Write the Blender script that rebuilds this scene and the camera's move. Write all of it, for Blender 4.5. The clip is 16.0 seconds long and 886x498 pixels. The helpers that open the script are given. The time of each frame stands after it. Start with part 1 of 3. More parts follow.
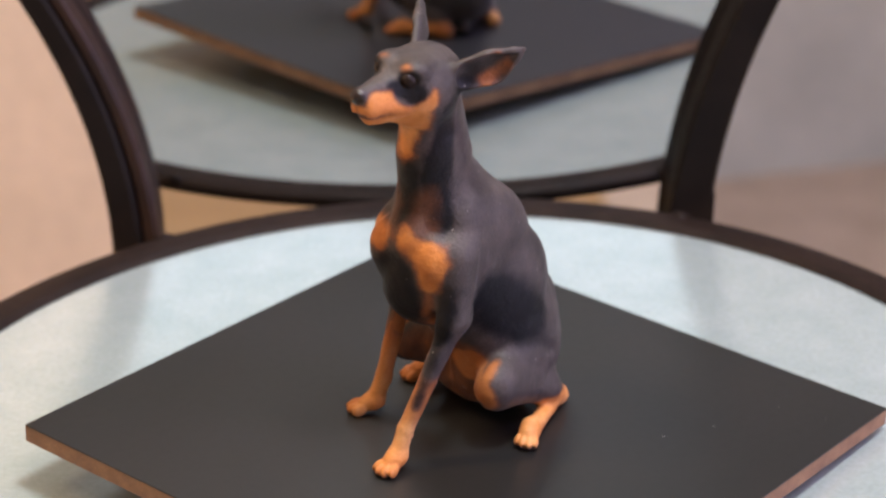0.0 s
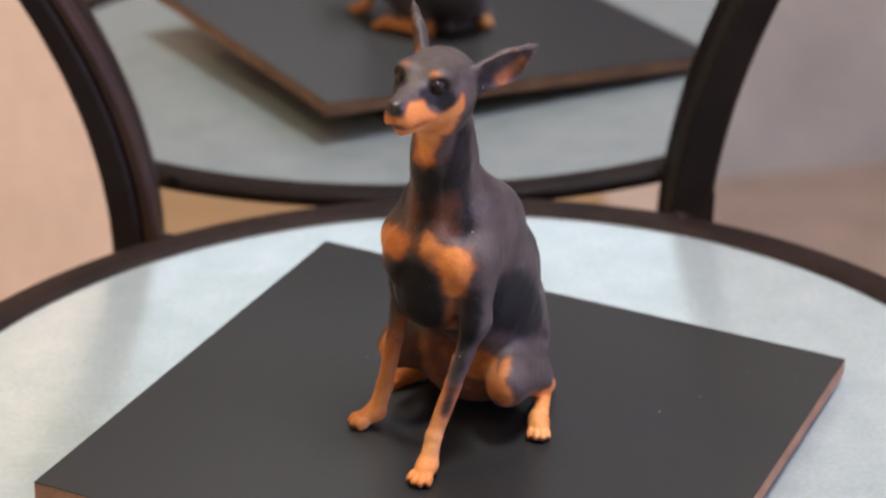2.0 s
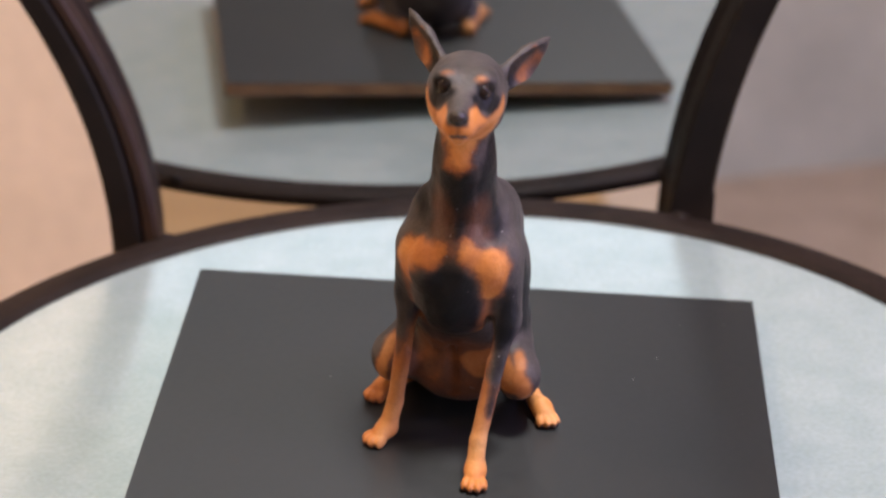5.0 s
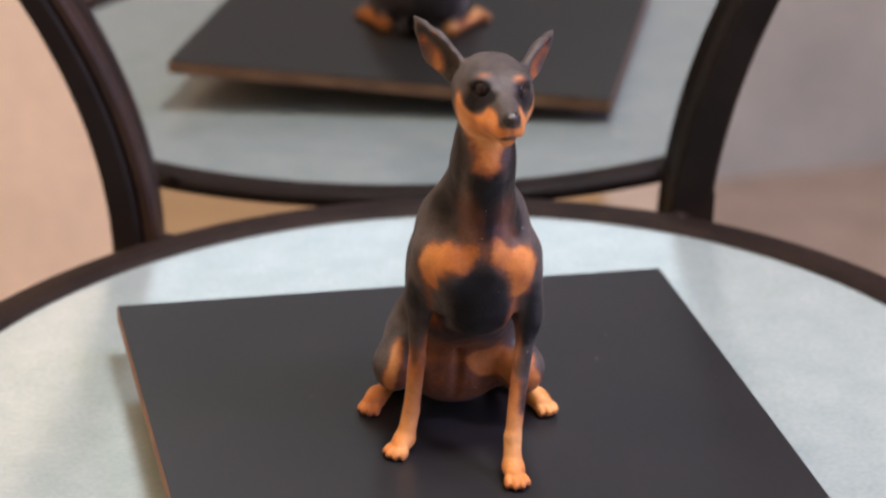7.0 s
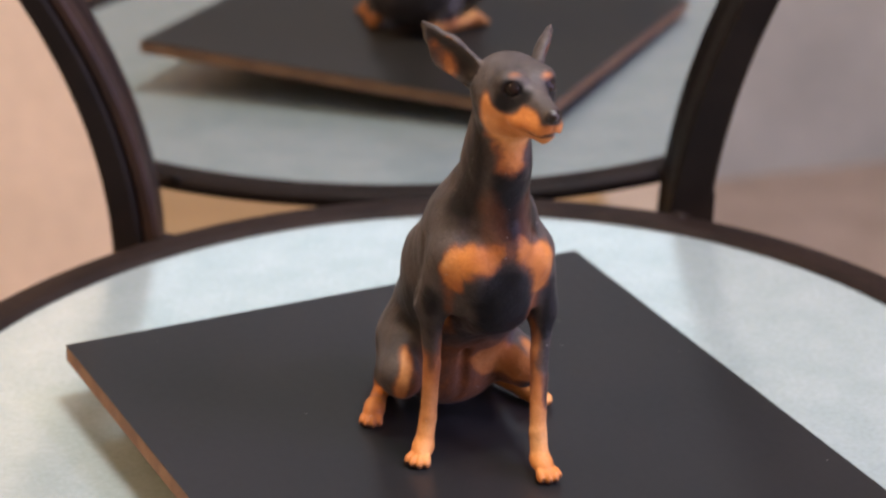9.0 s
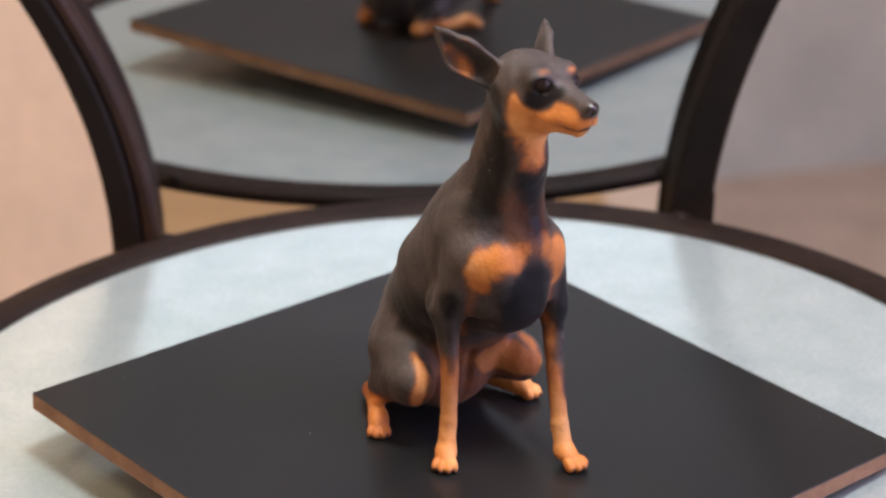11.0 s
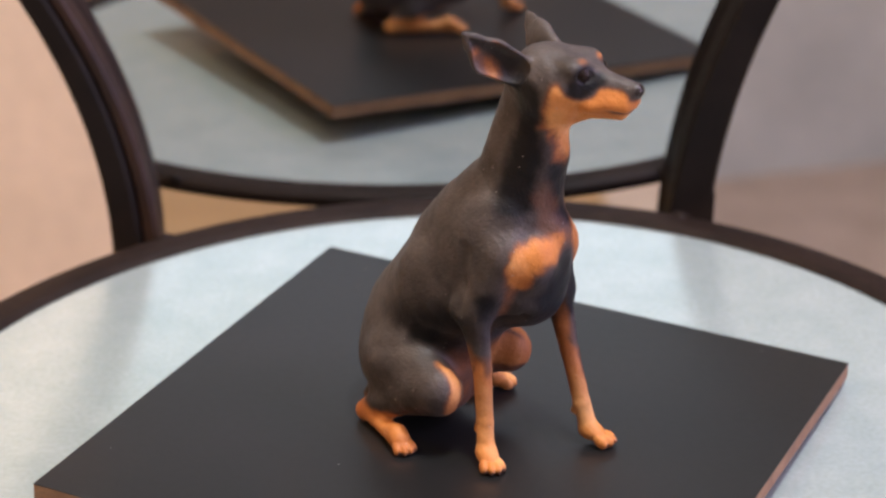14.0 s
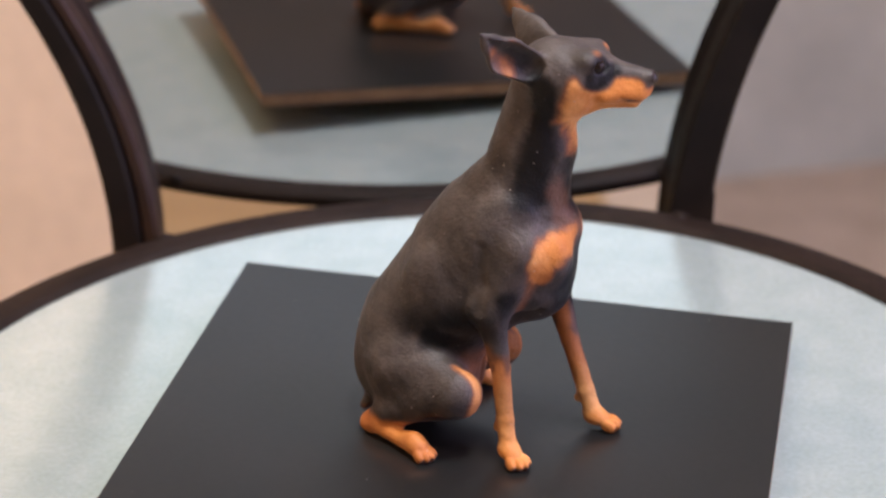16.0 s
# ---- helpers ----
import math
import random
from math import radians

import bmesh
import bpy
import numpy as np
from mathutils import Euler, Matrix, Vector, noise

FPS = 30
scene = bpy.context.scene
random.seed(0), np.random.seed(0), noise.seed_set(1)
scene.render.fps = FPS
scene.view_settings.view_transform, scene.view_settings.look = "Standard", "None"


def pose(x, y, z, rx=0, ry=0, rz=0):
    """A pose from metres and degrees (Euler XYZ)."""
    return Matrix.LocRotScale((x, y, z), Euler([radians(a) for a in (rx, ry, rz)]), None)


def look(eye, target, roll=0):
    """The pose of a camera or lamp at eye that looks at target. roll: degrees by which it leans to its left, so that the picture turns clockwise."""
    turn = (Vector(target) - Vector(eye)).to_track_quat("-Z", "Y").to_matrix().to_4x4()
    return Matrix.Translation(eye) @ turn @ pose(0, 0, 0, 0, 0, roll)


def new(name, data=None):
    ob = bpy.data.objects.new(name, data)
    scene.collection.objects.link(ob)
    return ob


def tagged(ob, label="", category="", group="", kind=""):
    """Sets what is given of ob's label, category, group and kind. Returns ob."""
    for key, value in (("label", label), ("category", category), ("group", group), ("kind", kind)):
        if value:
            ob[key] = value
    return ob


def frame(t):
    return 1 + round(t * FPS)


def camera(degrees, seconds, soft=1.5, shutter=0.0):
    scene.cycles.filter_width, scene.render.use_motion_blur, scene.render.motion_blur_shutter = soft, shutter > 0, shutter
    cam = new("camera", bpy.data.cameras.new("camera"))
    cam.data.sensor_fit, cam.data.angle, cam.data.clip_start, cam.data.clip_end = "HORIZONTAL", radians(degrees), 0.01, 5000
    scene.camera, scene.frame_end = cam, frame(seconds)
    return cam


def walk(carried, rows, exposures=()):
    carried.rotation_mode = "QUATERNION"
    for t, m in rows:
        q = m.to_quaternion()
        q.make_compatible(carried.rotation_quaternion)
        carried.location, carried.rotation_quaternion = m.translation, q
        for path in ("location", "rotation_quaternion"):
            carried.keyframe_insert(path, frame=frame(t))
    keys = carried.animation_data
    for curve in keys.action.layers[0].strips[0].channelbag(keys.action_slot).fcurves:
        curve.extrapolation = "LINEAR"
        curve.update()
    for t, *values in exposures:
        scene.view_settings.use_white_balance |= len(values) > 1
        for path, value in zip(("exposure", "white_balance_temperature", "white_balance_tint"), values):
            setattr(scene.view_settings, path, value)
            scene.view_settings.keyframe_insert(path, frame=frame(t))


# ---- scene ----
# camera: a fixed tripod view, long lens
cam = camera(20.34, 16.0, soft=2.4)
EYE = Vector((0.0, -0.8833, 0.4845))
PITCH, YAW = radians(24.856), radians(0.804)
AIM = Vector((-math.sin(YAW) * math.cos(PITCH), math.cos(YAW) * math.cos(PITCH), -math.sin(PITCH)))
cam.data.dof.use_dof = True
cam.data.dof.focus_distance = 0.955
cam.data.dof.aperture_fstop = 9.0
walk(cam, [(0.0, look(EYE, EYE + AIM, 2.008)), (16.0, look(EYE, EYE + AIM, 2.008))])

# ---- light ----
scene.view_settings.exposure = 0.05
world = bpy.data.worlds.new("world")
scene.world = world
world.use_nodes = True
wn = world.node_tree
sky = wn.nodes.new("ShaderNodeTexSky")
sky.sky_type, sky.sun_disc = "NISHITA", False
sky.sun_elevation, sky.sun_rotation = radians(38), radians(120)
wn.links.new(sky.outputs[0], wn.nodes["Background"].inputs[0])
wn.nodes["Background"].inputs[1].default_value = 0.12


def area_light(name, m, sx, sy, power, colour):
    data = bpy.data.lights.new(name, "AREA")
    data.shape, data.size, data.size_y, data.energy, data.color = "RECTANGLE", sx, sy, power, colour
    ob = new(name, data)
    ob.matrix_world = m
    return ob


# added unseen lights: four overhead (cool east, warm west), two in the window openings
area_light("added_overhead_light", look((0.24, -0.28, 1.84), (0.24, -0.28, 0.0)), 0.32, 0.36, 42, (0.97, 0.96, 0.96))
area_light("added_overhead_light", look((1.35, -0.45, 1.84), (1.35, -0.45, 0.0)), 0.36, 0.40, 21, (0.70, 0.58, 1.0))
area_light("added_overhead_light", look((-1.30, -0.30, 1.84), (-1.30, -0.30, 0.0)), 0.40, 0.45, 19, (1.0, 0.66, 0.34))
# added at the back to put sheen on the board
area_light("added_overhead_light", look((-0.38, 0.75, 1.84), (-0.38, 0.75, 0.0)), 0.40, 0.45, 5.5, (0.88, 0.95, 1.0))
# violet side light through the unseen east window
area_light("opening_light", look((2.12, -0.55, 0.72), (0.0, -0.55, 0.3)), 1.5, 1.2, 27, (0.63, 0.52, 1.0))
# added high source that brightens the reflections in table and board
area_light("opening_light", look((0.35, -2.52, 1.52), (0.35, 0.0, 1.2)), 2.6, 0.56, 5.4, (0.97, 0.98, 1.0))


# ---- materials ----
def material(name):
    m = bpy.data.materials.new(name)
    m.use_nodes = True
    nt = m.node_tree
    return m, nt, nt.nodes["Principled BSDF"]


def node(nt, kind, links=(), **values):
    n = nt.nodes.new(kind)
    for key, value in values.items():
        n.inputs[key.replace("_", " ")].default_value = value
    for key, socket in links:
        nt.links.new(socket, n.inputs[key])
    return n


def coords(nt, scale=1.0):
    tc = nt.nodes.new("ShaderNodeTexCoord")
    mp = node(nt, "ShaderNodeMapping", [("Vector", tc.outputs["Object"])])
    mp.inputs["Scale"].default_value = scale if isinstance(scale, tuple) else (scale,) * 3
    return mp.outputs["Vector"]


def noise_tex(nt, vec, scale, detail=4.0, rough=0.55):
    return node(nt, "ShaderNodeTexNoise", [("Vector", vec)], Scale=scale, Detail=detail, Roughness=rough)


def ramp(nt, fac, stops):
    r = nt.nodes.new("ShaderNodeValToRGB")
    els = r.color_ramp.elements
    while len(els) < len(stops):
        els.new(0.5)
    for e, (pos, col) in zip(els, stops):
        e.position, e.color = pos, (*col, 1) if len(col) == 3 else col
    nt.links.new(fac, r.inputs[0])
    return r.outputs[0]


def mix(nt, fac, a, b, blend="MIX"):
    n = nt.nodes.new("ShaderNodeMix")
    n.data_type, n.blend_type = "RGBA", blend
    for idx, val in ((0, fac), (6, a), (7, b)):
        if isinstance(val, bpy.types.NodeSocket):
            nt.links.new(val, n.inputs[idx])
        else:
            n.inputs[idx].default_value = val if idx == 0 else (*val, 1)
    return n.outputs[2]


def bump(nt, height, strength, distance, bsdf):
    b = node(nt, "ShaderNodeBump", [("Height", height)], Strength=strength, Distance=distance)
    nt.links.new(b.outputs[0], bsdf.inputs["Normal"])


def mottled(name, a, b, scale, rough, bump_scale=0.0, bump_mm=0.2, metal=0.0, spread=0.12, stretch=(1, 1, 1), spec=0.5, vary=0.15):
    m, nt, bs = material(name)
    v = coords(nt, stretch)
    n1 = noise_tex(nt, v, scale)
    n2 = noise_tex(nt, v, scale * 9, 3)
    c = ramp(nt, n1.outputs[0], [(0.3, a), (0.7, b)])
    c2 = ramp(nt, n2.outputs[0], [(0.25, (1 - spread,) * 3), (0.75, (1 + spread * 0.3,) * 3)])
    nt.links.new(mix(nt, 1.0, c, c2, "MULTIPLY"), bs.inputs["Base Color"])
    r = ramp(nt, n2.outputs[0], [(0.2, (rough * (1 - vary),) * 3), (0.8, (min(1, rough * (1 + vary)),) * 3)])
    nt.links.new(r, bs.inputs["Roughness"])
    bs.inputs["Metallic"].default_value = metal
    bs.inputs["Specular IOR Level"].default_value = spec
    if bump_scale:
        n3 = noise_tex(nt, v, bump_scale, 3)
        bump(nt, n3.outputs[0], 0.6, bump_mm / 1000, bs)
    return m


def laminate():
    """Black laminate with a fine pressed grain along y."""
    m, nt, bs = material("black_laminate")
    v = coords(nt, 1.0)
    n1, n2 = noise_tex(nt, v, 14), noise_tex(nt, v, 260, 2)
    nt.links.new(ramp(nt, n1.outputs[0], [(0.3, (0.009, 0.010, 0.010)), (0.7, (0.014, 0.014, 0.014))]), bs.inputs["Base Color"])
    specks = ramp(nt, n2.outputs[0], [(0.2, (0.31,) * 3), (0.8, (0.37,) * 3)])
    nt.links.new(specks, bs.inputs["Roughness"])
    bs.inputs["Anisotropic"].default_value = 0.86
    bs.inputs["Specular IOR Level"].default_value = 0.52
    tg = nt.nodes.new("ShaderNodeTangent")
    tg.direction_type, tg.uv_map = "UV_MAP", "grain"
    nt.links.new(tg.outputs[0], bs.inputs["Tangent"])
    return m


M_TOP = laminate()
M_EDGE = mottled("raw_fibreboard_edge", (0.20, 0.10, 0.055), (0.30, 0.16, 0.085), 90, 0.85, 900, 0.3, spread=0.3)
M_SEAT = mottled("frosted_silver_sheet", (0.53, 0.645, 0.64), (0.62, 0.725, 0.72), 45, 0.19, 420, 0.04, metal=0.57, spread=0.13, vary=0.08)
M_IRON = mottled("dark_brown_lacquer", (0.010, 0.006, 0.005), (0.022, 0.013, 0.010), 30, 0.6, 500, 0.1, spec=0.12)
M_POST = mottled("near_black_lacquer", (0.006, 0.0045, 0.004), (0.013, 0.009, 0.007), 30, 0.6, 500, 0.1, spec=0.10)
M_PLINTH = mottled("black_plastic", (0.02, 0.02, 0.02), (0.03, 0.03, 0.03), 30, 0.5)
M_FLOOR = mottled("tan_wood_floor", (0.56, 0.36, 0.17), (0.70, 0.48, 0.24), 3, 0.5, 60, 0.3, stretch=(1, 6, 1))
M_WALL = mottled("grey_plaster", (0.38, 0.385, 0.33), (0.49, 0.49, 0.42), 7, 0.9, 160, 0.5, spread=0.1)
M_CREAM = mottled("cream_plaster", (0.59, 0.50, 0.385), (0.70, 0.585, 0.455), 7, 0.9, 160, 0.5, spread=0.1)
# invented brown for the unseen front wall, keeps the mirrored board dark
M_DARK_WALL = mottled("brown_reflection_wall", (0.21, 0.145, 0.095), (0.28, 0.20, 0.135), 6, 0.6, 90, 0.3, stretch=(1, 1, 0.15))
M_CEIL = mottled("white_ceiling_paint", (0.72, 0.72, 0.70), (0.8, 0.8, 0.78), 4, 0.9)
M_MIRROR, _nt, _b = material("mirror_glass")
_b.inputs["Metallic"].default_value, _b.inputs["Roughness"].default_value = 1.0, 0.02
_b.inputs["Base Color"].default_value = (0.61, 0.62, 0.62, 1)


# ---- mesh helpers ----
def mesh_of(name, bm, mat, smooth=False):
    me = bpy.data.meshes.new(name)
    bm.normal_update()
    bm.to_mesh(me)
    bm.free()
    me.materials.append(mat)
    if smooth:
        for poly in me.polygons:
            poly.use_smooth = True
    return me


def part(name, bm, mat, parent=None, label="", smooth=False):
    ob = new(name, mesh_of(name, bm, mat, smooth))
    if parent is not None:
        ob.parent = parent
    if label:
        ob["label"] = label
    return ob


def box_bm(x0, x1, y0, y1, z0, z1, bevel=0.0):
    bm = bmesh.new()
    bmesh.ops.create_cube(bm, size=1)
    bmesh.ops.transform(bm, verts=bm.verts, matrix=Matrix.Translation(((x0 + x1) / 2, (y0 + y1) / 2, (z0 + z1) / 2)) @ Matrix.Diagonal((x1 - x0, y1 - y0, z1 - z0, 1)))
    if bevel:
        bmesh.ops.bevel(bm, geom=bm.edges[:], offset=bevel, segments=2, affect="EDGES", profile=0.5)
    return bm


def lathe_bm(profile, n=160):
    """A closed ring or disc turned about z from (radius, height) pairs."""
    bm = bmesh.new()
    rings = []
    for r, z in profile:
        if r < 1e-6:
            rings.append([bm.verts.new((0, 0, z))])
        else:
            rings.append([bm.verts.new((r * math.cos(2 * math.pi * i / n), r * math.sin(2 * math.pi * i / n), z)) for i in range(n)])
    for a, b in zip(rings, rings[1:]):
        for i in range(n):
            j = (i + 1) % n
            if len(a) == 1:
                bm.faces.new((a[0], b[i], b[j]))
            elif len(b) == 1:
                bm.faces.new((a[i], b[0], a[j]))
            else:
                bm.faces.new((a[i], b[i], b[j], a[j]))
    bmesh.ops.recalc_face_normals(bm, faces=bm.faces)
    return bm


# ---- room ----
FLOOR_Z, CEIL_Z = -0.72, 1.9
tagged(part("floor", box_bm(-2.3, 2.3, -2.7, 2.7, FLOOR_Z - 0.1, FLOOR_Z), M_FLOOR), "tan wooden floor", "floor", kind="structure")
tagged(part("ceiling", box_bm(-2.3, 2.3, -2.7, 2.7, CEIL_Z, CEIL_Z + 0.1), M_CEIL), "white painted ceiling", "ceiling", kind="structure")
tagged(part("wall_back", box_bm(-2.3, 2.3, -0.1, 0, FLOOR_Z, CEIL_Z), M_WALL), "grey plaster wall", "wall", kind="structure").matrix_world = pose(0.2, 2.0, 0, 0, 0, 20)
tagged(part("wall_west", box_bm(-2.3, -2.2, -2.7, 2.7, FLOOR_Z, CEIL_Z), M_CREAM), "cream plaster wall", "wall", kind="structure")
# unseen front wall, coloured to darken reflections, with an added high opening
for x0, x1, z0, z1 in ((-2.2, -0.95, FLOOR_Z, CEIL_Z), (1.65, 2.2, FLOOR_Z, CEIL_Z), (-0.95, 1.65, FLOOR_Z, 1.22), (-0.95, 1.65, 1.82, CEIL_Z)):
    tagged(part("wall_front", box_bm(x0, x1, -2.7, -2.6, z0, z1), M_DARK_WALL), "unseen brown wall with an added high opening, darkens reflections", "wall", kind="structure")
tagged(part("wall_pier", box_bm(-2.2, -0.1, 1.0, 1.2, FLOOR_Z, CEIL_Z), M_CREAM), "cream plaster wall pier beside the mirror", "wall", kind="structure")
# east wall with its window opening
for nm, y0, y1, z0, z1 in (("wall_east", -2.7, -1.35, FLOOR_Z, CEIL_Z), ("wall_east", 0.25, 2.7, FLOOR_Z, CEIL_Z),
                           ("wall_east", -1.35, 0.25, FLOOR_Z, 0.05), ("wall_east", -1.35, 0.25, 1.45, CEIL_Z)):
    tagged(part(nm, box_bm(2.2, 2.3, y0, y1, z0, z1), M_WALL), "grey plaster wall around a window", "wall", kind="structure")

M_RUG = mottled("pale_wool", (0.72, 0.57, 0.40), (0.80, 0.66, 0.48), 20, 0.95, 500, 1.5)
bm = bmesh.new()
outline = []
for cx, cy, a0 in ((1.5, -1.25, 0), (0.48, -1.25, 90), (0.48, -2.35, 180), (1.5, -2.35, 270)):
    for k in range(7):
        a = radians(a0 + 15 * k)
        outline.append(bm.verts.new((cx + 0.08 * math.cos(a), cy + 0.08 * math.sin(a), FLOOR_Z)))
top = bmesh.ops.extrude_face_region(bm, geom=[bm.faces.new(outline)])["geom"]
bmesh.ops.translate(bm, verts=[v for v in top if isinstance(v, bmesh.types.BMVert)], vec=(0, 0, 0.01))
bmesh.ops.recalc_face_normals(bm, faces=bm.faces)
tagged(part("rug", bm, M_RUG), "pale cream rug lying on the wooden floor", "rug")

M_MAT = mottled("dusty_brown_wool", (0.44, 0.34, 0.25), (0.54, 0.42, 0.32), 16, 0.95, 400, 1.5, spread=0.25)
tagged(part("floor_mat", box_bm(0.24, 1.3, 1.1, 2.02, FLOOR_Z, FLOOR_Z + 0.012, 0.004), M_MAT), "dusty brown wool mat lying on the wooden floor", "mat")

# ---- turntable rotation ----
TURN = [(0.0, 52.83), (0.5, 56.13), (1.0, 61.08), (1.5, 64.31), (2.0, 67.6), (2.5, 71.12), (3.0, 75.01), (3.5, 78.31), (4.0, 81.3),
        (6.5, 101.34), (7.0, 105.41), (7.5, 109.58), (8.0, 113.66), (8.5, 116.76), (9.0, 119.01), (11.5, 137.66), (12.0, 142.1),
        (12.5, 146.26), (13.0, 149.99), (13.5, 153.81), (14.0, 157.04), (14.5, 161.08), (15.0, 164.67), (15.5, 167.35), (16.0, 170.89)]

# ---- round table ----
SEAT = pose(-0.0042, 0.0042, -0.0201, 0.55, -2.72, 0)
RIN, ROUT = 0.2378, 0.2599
table = tagged(new("round_table"), "round dressing table with frosted silver top and dark brown rim", "table")
table.matrix_world = SEAT
part("tabletop", lathe_bm([(0, 0), (0.1, 0), (RIN + 0.001, 0), (RIN + 0.001, -0.008), (0, -0.008)]), M_SEAT, table, "frosted silver sheet top")
part("rim", lathe_bm([(RIN, 0.0004), (RIN + 0.002, 0.0022), (RIN + 0.006, 0.0030), (ROUT - 0.006, 0.0024), (ROUT - 0.002, 0.0008), (ROUT, -0.002),
                      (ROUT - 0.002, -0.0045), (ROUT - 0.006, -0.006), (RIN, -0.0078), (RIN, 0.0004)]), M_IRON, table, "dark brown lacquered rim", smooth=True)
part("pedestal", lathe_bm([(0, -0.0082), (0.05, -0.0082), (0.022, -0.05), (0.018, -0.5), (0.05, -0.62), (0.14, -0.66), (0.15, -0.69), (0, -0.69)], 48), M_IRON, table, smooth=True)



def bead_bm(length, radius, seed):
    """An uneven weld bead, long in x."""
    bm = bmesh.new()
    bmesh.ops.create_icosphere(bm, subdivisions=3, radius=1)
    for v in bm.verts:
        k = 1 + 0.18 * noise.noise(v.co * 1.7 + Vector((seed, 0, 0)))
        v.co = Vector((v.co.x * length, v.co.y * radius, v.co.z * radius)) * k
    return bm


for ang, seed in ((125.4, 1.0), (65.6, 4.0)):
    a = radians(ang)
    part("weld_bead", bead_bm(0.0065, 0.0042, seed), M_IRON, table, smooth=True).matrix_basis = pose(0.2555 * math.cos(a), 0.2555 * math.sin(a), -0.0005, 0, 0, ang + 90)

# ---- mirror with its curved posts ----
n = Vector((math.sin(radians(-3.62)), math.cos(radians(-3.62)), math.sin(radians(-1.63)))).normalized()
side = Vector((n.y, -n.x, 0)).normalized()
up = side.cross(n)
MPOSE = Matrix.Translation(n * 0.2624) @ Matrix((side, n, up)).transposed().to_4x4()
stand = tagged(new("framed_mirror"), "mirror held between two curved dark brown posts behind the table", "mirror")
stand.matrix_world = MPOSE


def post_mid(sgn, z):
    """Middle line of a post across the mirror, and its half width, at the height z."""
    if sgn < 0:
        q = max(0.0, z + 0.045)
        return -0.1535 - 2.12 * q * q - 0.007 * q, 0.0116 - 0.007 * q
    q = max(0.0, z + 0.025)
    return 0.1217 + 1.52 * q * q + 0.0175 * q, 0.0104 - 0.0085 * q


def post_bm(sgn, lo=-1.0, hi=1.0, depth=0.024):
    """A bent bar with eased edges; lo and hi bound it across the post's width."""
    bm = bmesh.new()
    rows = []
    for i in range(49):
        z = -0.16 + 0.46 * i / 48
        c, h = post_mid(sgn, z)
        x0, x1 = lo * h, hi * h
        pts = [(x0, -0.003), (x0, 0.002 - depth), (x0 + 0.002, -depth), (x1 - 0.002, -depth), (x1, 0.002 - depth), (x1, -0.003)]
        rows.append([bm.verts.new((c + a, b + 0.002, z)) for a, b in pts])
    for a, b in zip(rows, rows[1:]):
        for i in range(6):
            j = (i + 1) % 6
            bm.faces.new((a[i], a[j], b[j], b[i]))
    bm.faces.new(rows[0]), bm.faces.new(rows[-1])
    bmesh.ops.recalc_face_normals(bm, faces=bm.faces)
    return bm


# brown strip beside the left post imitates its reflection in the mirror
M_STRIP = mottled("brown_post_reflection", (0.016, 0.007, 0.004), (0.030, 0.013, 0.007), 40, 0.55, 500, 0.1, spec=0.25)
part("post", post_bm(-1, -1.0, 0.26), M_POST, stand)
part("reflection_strip", post_bm(-1, 0.27, 1.0, 0.021), M_STRIP, stand, "brown strip standing for the post's reflection")
part("post", post_bm(1), M_POST, stand)
c, h = post_mid(1, 0.0)
part("collar", box_bm(c - h - 0.0002, c + h + 0.0011, -0.0218, 0.0005, -0.014, 0.004, 0.0006), M_POST, stand)
bm = bmesh.new()
rows = []
for i in range(25):
    z = -0.15 + 0.44 * i / 24
    a, b = post_mid(-1, z)[0], post_mid(1, z)[0]
    rows.append([bm.verts.new((a, 0, z)), bm.verts.new((b, 0, z)), bm.verts.new((b, 0.004, z)), bm.verts.new((a, 0.004, z))])
for a, b in zip(rows, rows[1:]):
    for i in range(4):
        j = (i + 1) % 4
        bm.faces.new((a[i], a[j], b[j], b[i]))
bm.faces.new(rows[0]), bm.faces.new(rows[-1])
bmesh.ops.recalc_face_normals(bm, faces=bm.faces)
part("mirror_glass", bm, M_MIRROR, stand)
a, b = post_mid(-1, 0.3), post_mid(1, 0.3)
part("top_rail", box_bm(a[0] - a[1], b[0] + b[1], -0.022, 0.002, 0.288, 0.312, 0.003), M_IRON, stand)
a, b = post_mid(-1, -0.16), post_mid(1, -0.16)
part("bottom_rail", box_bm(a[0] - a[1], b[0] + b[1], -0.022, 0.002, -0.172, -0.148, 0.003), M_IRON, stand)

# ---- turning board ----
plinth = tagged(part("turntable", lathe_bm([(0, -0.0195), (0.058, -0.0195), (0.06, -0.018), (0.06, -0.009), (0.058, -0.0075), (0, -0.0075)], 64), M_PLINTH),
                "black plastic turntable under the board", "turntable")
board = tagged(new("display_board"), "square black laminated fibreboard with raw brown edges", "board")
TILT = pose(0, 0, 0, 0.45, 0, 0)
part("core", box_bm(-0.1246, 0.1254, -0.1235, 0.1271, -0.0075, -0.0006, 0.0004), M_EDGE, board, "raw brown fibreboard core").matrix_basis = TILT
top_sheet = part("top_sheet", box_bm(-0.1246, 0.1254, -0.1235, 0.1271, -0.0006, 0.0, 0.0002), M_TOP, board, "matt black laminate sheet")
top_sheet.matrix_basis = TILT
grain_uv = top_sheet.data.uv_layers.new(name="grain")
for lp in top_sheet.data.loops:
    co = top_sheet.data.vertices[lp.vertex_index].co
    grain_uv.data[lp.index].uv = (0.98 * co.x + 0.19 * co.y, 0.98 * co.y - 0.19 * co.x)

